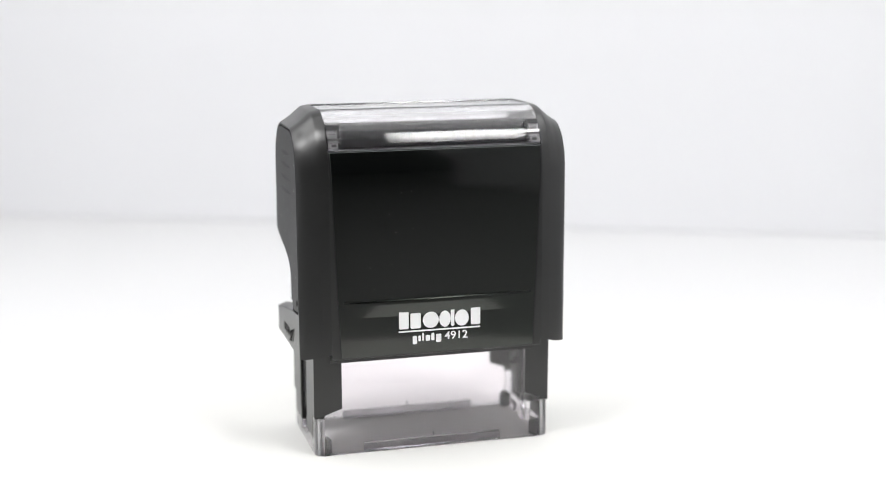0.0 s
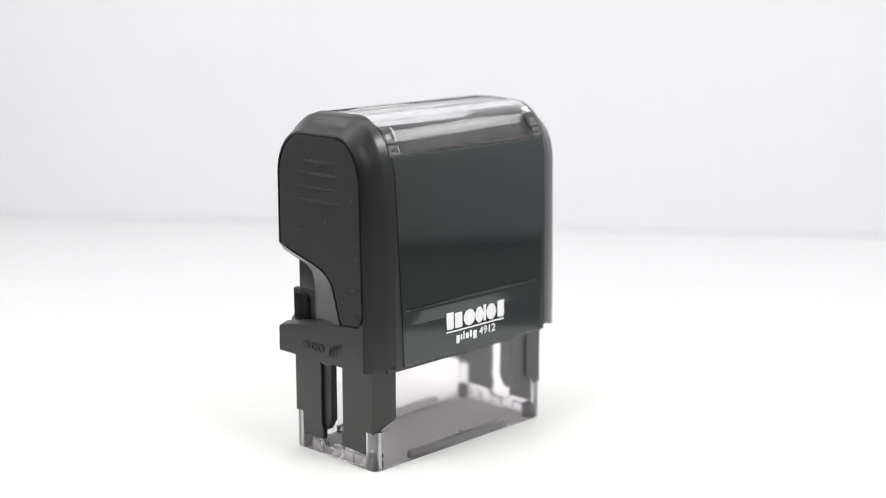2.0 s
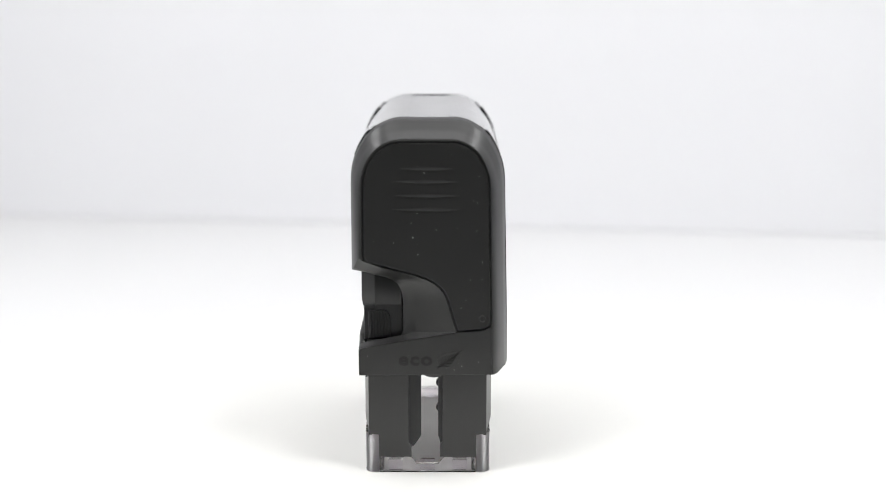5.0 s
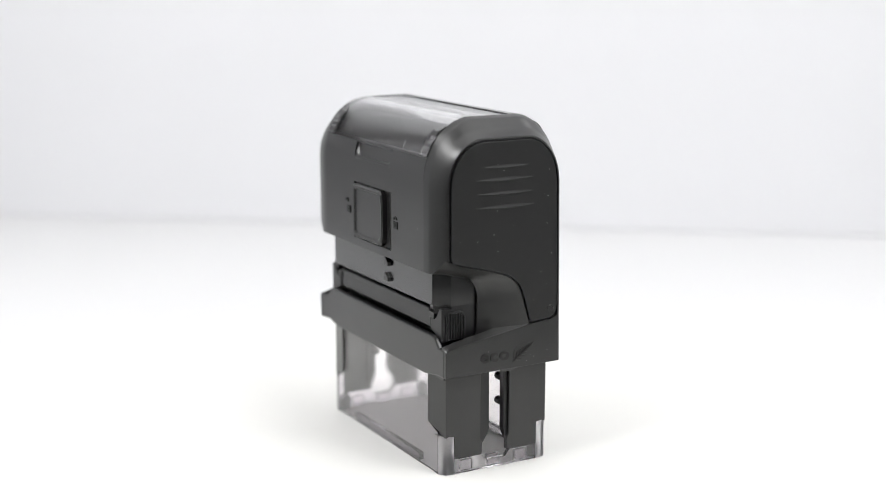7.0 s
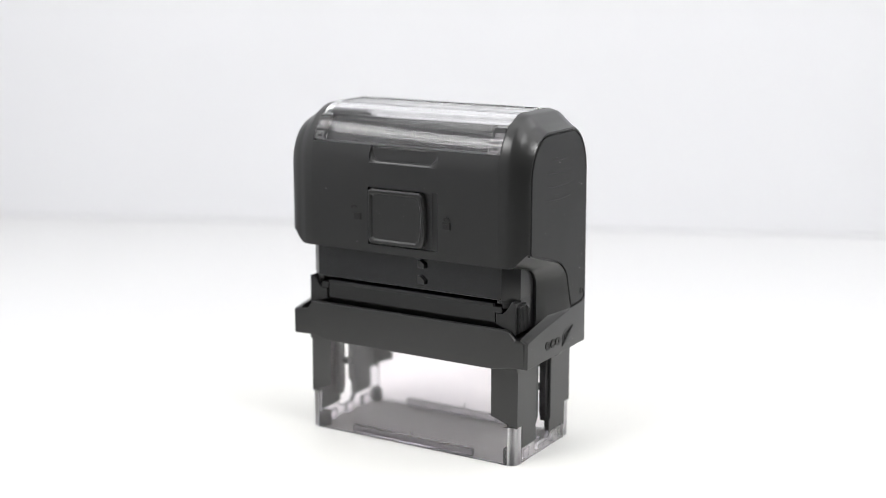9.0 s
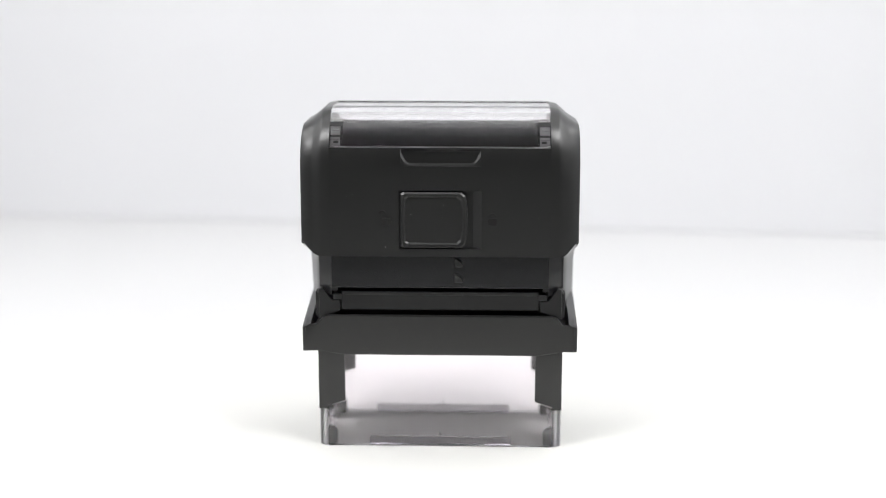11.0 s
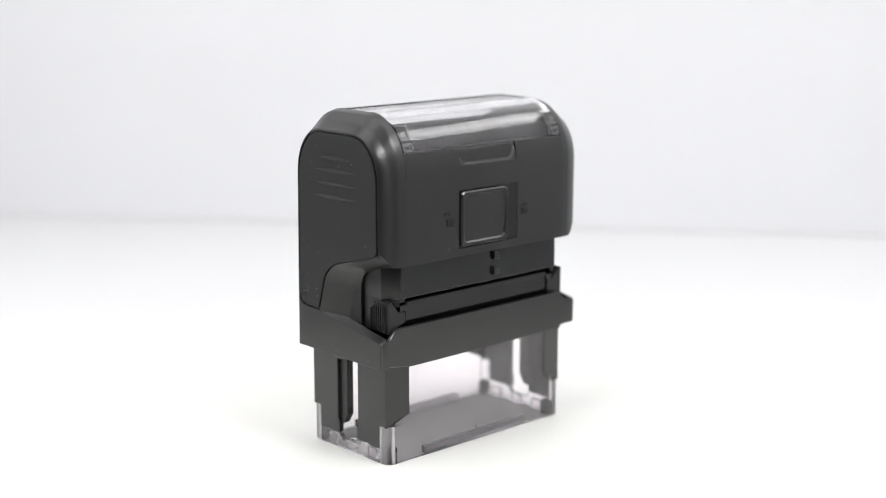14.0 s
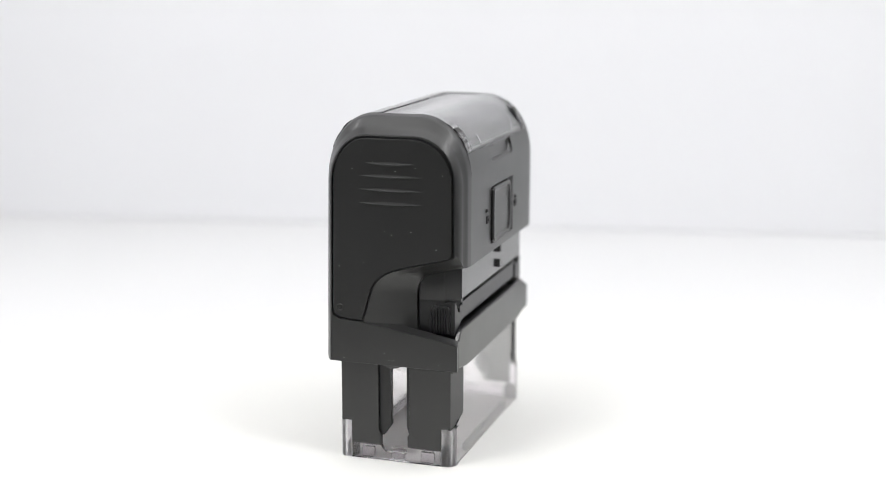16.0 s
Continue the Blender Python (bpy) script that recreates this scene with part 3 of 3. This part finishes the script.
# ---- sliding inner frame with its legs ----
FRAME = tagged(new("sliding_frame"), "black sliding frame with four legs")
FRAME.parent = STAMP
bm = bmesh.new()
block(bm, -24.0, 24.0, -13.85, -13.5, 21.6, 29.0, 0.1)
block(bm, -24.3, 24.3, -16.9, -13.6, 23.2, 30.0, 0.3)
part("front_rail", bm, SATIN, FRAME)
bm = bmesh.new()
prism(bm, [(-27.7, 21.7), (27.7, 21.7), (27.7, 29.0), (-27.7, 29.0)], "y", 12.9, 13.3)
part("back_rail", bm, SATIN, FRAME)
for sx in (-1, 1):
    for sy in (-1, 1):
        bm = bmesh.new()
        x0, x1 = sorted((sx * 26.4, sx * 27.7))
        wide = sx * sy < 0
        edge = 4.0 if wide else 3.2
        prism(bm, [(sy * edge, 25.0), (sy * edge, 7.0), (sy * (edge - 0.5), 6.2), (sy * (edge - 0.5), 3.6), (sy * 10.5, 3.6), (sy * 10.5, 8.6),
                   (sy * 12.7, 8.9), (sy * 12.7, 25.0)], "x", x0, x1, 0.15)
        outer_y = 13.85 if sy < 0 else 13.75
        rings = []
        for z_out, z_in in ((25.0, 25.0), (8.82, 11.0)):
            rings.append([(sx * 27.7, sy * 12.7, z_out), (sx * 21.6, sy * outer_y, z_in), (sx * 21.6, sy * 12.6, z_in), (sx * 27.5, sy * 11.8, z_out)])
        loft(bm, rings)
        prism(bm, [(sx * 27.66, sy * 12.68), (sx * 25.4, sy * 13.05), (sx * 25.4, sy * 11.9), (sx * 27.45, sy * 11.9)], "z", 8.6, 10.4)
        part("leg", bm, SATIN, FRAME, angle=15)
        bm = bmesh.new()
        tip = 1.4 if wide else 2.3
        prism(bm, [(sy * tip, 25.0), (sy * tip, 8.2), (sy * 3.0, 5.8), (sy * 4.6, 5.8), (sy * 4.6, 25.0)], "x", sx * 25.2, sx * 26.95, 0.12)
        part("guide_rail", bm, INNER, FRAME)
        for z in ((19.6, 14.0) if not wide else ()):
            bm = bmesh.new()
            prism(bm, [(sy * (tip + 0.4) + 0.9 * math.cos(a), z + 0.9 * math.sin(a)) for a in [2 * math.pi * i / 14 for i in range(14)]], "x", sx * 23.6, sx * 25.3, 0.2)
            part("rack_stud", bm, INNER, FRAME)

# ---- clear foot ----
FOOT = tagged(new("foot"), "smoky clear plastic foot frame")
FOOT.parent = STAMP
for sy in (-1, 1):
    bm = bmesh.new()
    y0, y1 = sorted((sy * 13.45, sy * 12.3))
    prism(bm, [(-25.6, 0.05), (25.6, 0.05), (25.6, 9.5), (21.8, 10.8), (21.8, 23.0), (-21.8, 23.0), (-21.8, 10.8), (-25.6, 9.5)], "y", y0, y1, 0.12)
    wall = part("foot_wall", bm, SMOKE, FOOT, "smoky clear wall of the foot")
    bm = bmesh.new()
    y0, y1 = sorted((sy * 12.25, sy * 11.1))
    block(bm, -16.2, 16.2, y0, y1, 0.1, 1.9, 0.2)
    part("foot_rail", bm, SMOKE_DARK, FOOT)
    bm = bmesh.new()
    y0, y1 = sorted((sy * 12.25, sy * 11.9))
    block(bm, -0.2, 0.2, y0, y1, 1.9, 3.0, 0.1)
    part("centre_mark", bm, SMOKE_DARK, FOOT)
for sx in (-1, 1):
    bm = bmesh.new()
    x0, x1 = sorted((sx * 27.6, sx * 26.4))
    prism(bm, [(-10.5, 0.05), (10.5, 0.05), (10.5, 3.5), (3.6, 3.5), (2.4, 2.0), (-2.4, 2.0), (-3.6, 3.5), (-10.5, 3.5)], "x", x0, x1, 0.12)
    part("foot_end", bm, SMOKE, FOOT)
    for y in (-7.0, 0.0, 7.0):
        bm = bmesh.new()
        x0, x1 = sorted((sx * 26.3, sx * 25.3))
        block(bm, x0, x1, y - 1.6, y + 1.6, 0.1, 2.6, 0.25)
        part("foot_clip", bm, SMOKE, FOOT)
    for sy in (-1, 1):
        bm = bmesh.new()
        r = 2.0
        arcs = [radians(90 * i / 8) for i in range(9)]
        pts = [(sx * 27.6, sy * 10.6)] + [(sx * (27.6 - r + r * math.cos(a)), sy * (13.45 - r + r * math.sin(a))) for a in arcs]
        pts += [(sx * 25.65, sy * 13.45), (sx * 25.65, sy * 12.3)]
        r2 = 0.85
        pts += [(sx * (26.45 - r2 + r2 * math.cos(a)), sy * (12.3 - r2 + r2 * math.sin(a))) for a in reversed(arcs)] + [(sx * 26.45, sy * 10.6)]
        prism(bm, pts, "z", 0.05, 8.8, 0.1)
        post = part("corner_post", bm, SMOKE_MID, FOOT, "smoky clear corner post")
        bm = bmesh.new()
        tube(bm, sx * 24.98, sy * 10.9, 0.1, 3.0, 1.38)
        tube(bm, sx * 24.98, sy * 10.9, 3.0, 3.7, 1.38, r2=0.8)
        part("corner_boss", bm, SLEEK, FOOT, "dark corner boss")

# ---- clear cap ----
CAP = tagged(new("clear_cap"), "clear glossy plastic cap over the black core")
CAP.parent = STAMP


def cap_outline(wf, wb, top, ry, rz, low):
    pts = [p for p in arch(wf, wb, top, ry, rz, 14) if p[1] > low]
    out = [(-wf + ry - ry * math.sqrt(1 - ((low - top + rz) / rz) ** 2), low)]
    for p in pts:
        if out and abs(out[-1][0] - p[0]) < 1e-4:
            continue
        out.append(p)
    out.append((wb - ry + ry * math.sqrt(1 - ((low - top + rz) / rz) ** 2), low))
    return out


bm = bmesh.new()
outer = cap_outline(-FRONT_Y - 0.12, BACK_Y - 0.12, 77.4, CURVE_Y, CURVE_Z, 68.7)
# two shallow steps along the roof
roof_left = max(i for i, p in enumerate(outer) if p[0] < -5.0)
outer[roof_left + 1:roof_left + 1] = [(-5.0, 77.4), (-4.9, 77.2), (4.1, 77.2), (4.2, 77.4)]
outer = [p for i, p in enumerate(outer) if not (-5.0 < p[0] < 4.2 and p[1] > 77.25)]
inner = list(reversed(cap_outline(-FRONT_Y - 1.5, BACK_Y - 1.5, 75.8, CURVE_Y - 1, CURVE_Z - 1.4, 68.7)))
loft(bm, [[(x, y, z) for y, z in outer + inner] for x in (-24.25, -24.1, 24.1, 24.25)])
part("cap_shell", bm, CLEAR, CAP, angle=20)


def wall_y(sy, z, d):
    """The cap's outer face at a height, d proud of it."""
    return (FRONT_Y - d + lean(z)) if sy < 0 else (BACK_Y + d - lean(z))


def strip(bm, sy, x0, x1, z0, z1, d0, d1):
    loft(bm, [[(x0, wall_y(sy, z, d0), z), (x1, wall_y(sy, z, d0), z), (x1, wall_y(sy, z, d1), z), (x0, wall_y(sy, z, d1), z)] for z in (z0, (z0 + z1) / 2, z1)])


for sx in (-1, 1):
    for sy in (-1, 1):
        for xa, xb, z0, z1, d in ((21.2, 24.2, 69.45, 69.95, 0.2), (21.2, 24.2, 70.9, 71.4, 0.2), (21.2, 24.2, 71.9, 72.5, 0.25), (21.2, 24.2, 74.5, 75.1, 0.25),
                                  (20.8, 21.2, 69.45, 70.9, 0.25), (20.8, 21.3, 71.9, 75.0, 0.3), (23.7, 24.2, 69.9, 72.4, 0.25)):
            bm = bmesh.new()
            strip(bm, sy, *sorted((sx * xa, sx * xb)), z0, z1, -0.1, d)
            part("clip_bar", bm, CLEAR, CAP)
        # raised black strips stand in for shade in the clip's crevices; small framed window below
        for xa, xb, z0, z1, d in ((21.3, 24.1, 73.65, 74.5, 0.3), (21.3, 21.8, 72.6, 74.4, 0.28), (21.3, 24.1, 71.45, 71.85, 0.12), (22.2, 23.3, 70.15, 70.7, 0.1), (24.15, 24.28, 69.5, 75.5, 0.1)):
            bm = bmesh.new()
            strip(bm, sy, *sorted((sx * xa, sx * xb)), z0, z1, -0.4, d)
            part("clip_slot_shade", bm, INNER, CAP)
        # added pale strip: the clip's scattered light, put into its colour
        bm = bmesh.new()
        strip(bm, sy, *sorted((sx * 21.85, sx * 24.05)), 69.6, 73.9, -0.1, 0.06)
        part("clip_block", bm, PALE_SCATTER, CAP)
        bm = bmesh.new()
        strip(bm, sy, *sorted((sx * 22.2, sx * 23.6)), 72.75, 73.7, -0.1, 0.3)
        part("clip_window", bm, CLEAR, CAP)
        bm = bmesh.new()
        strip(bm, sy, *sorted((sx * 12.6, sx * 13.1)), 69.7, 72.0, -0.1, 0.02)
        part("cap_notch", bm, CLEAR, CAP)


# ---- what turns ----
TURN_START, TURN_RATE, OFF_X, OFF_Y = 15.456, 14.7581, -0.002685, 0.00023


def motions():
    stamp_rows, disc_rows = [], []
    for i in range(33):
        t = 0.5 * i
        angle = TURN_START + TURN_RATE * t
        a = radians(angle)
        stamp_rows.append((t, pose(OFF_X * math.cos(a) - OFF_Y * math.sin(a), OFF_X * math.sin(a) + OFF_Y * math.cos(a), 0.0, 0, 0, angle)))
        disc_rows.append((t, pose(0, 0, 0, 0, 0, angle)))
    walk(STAMP, stamp_rows)
    walk(TURNTABLE, disc_rows)


motions()
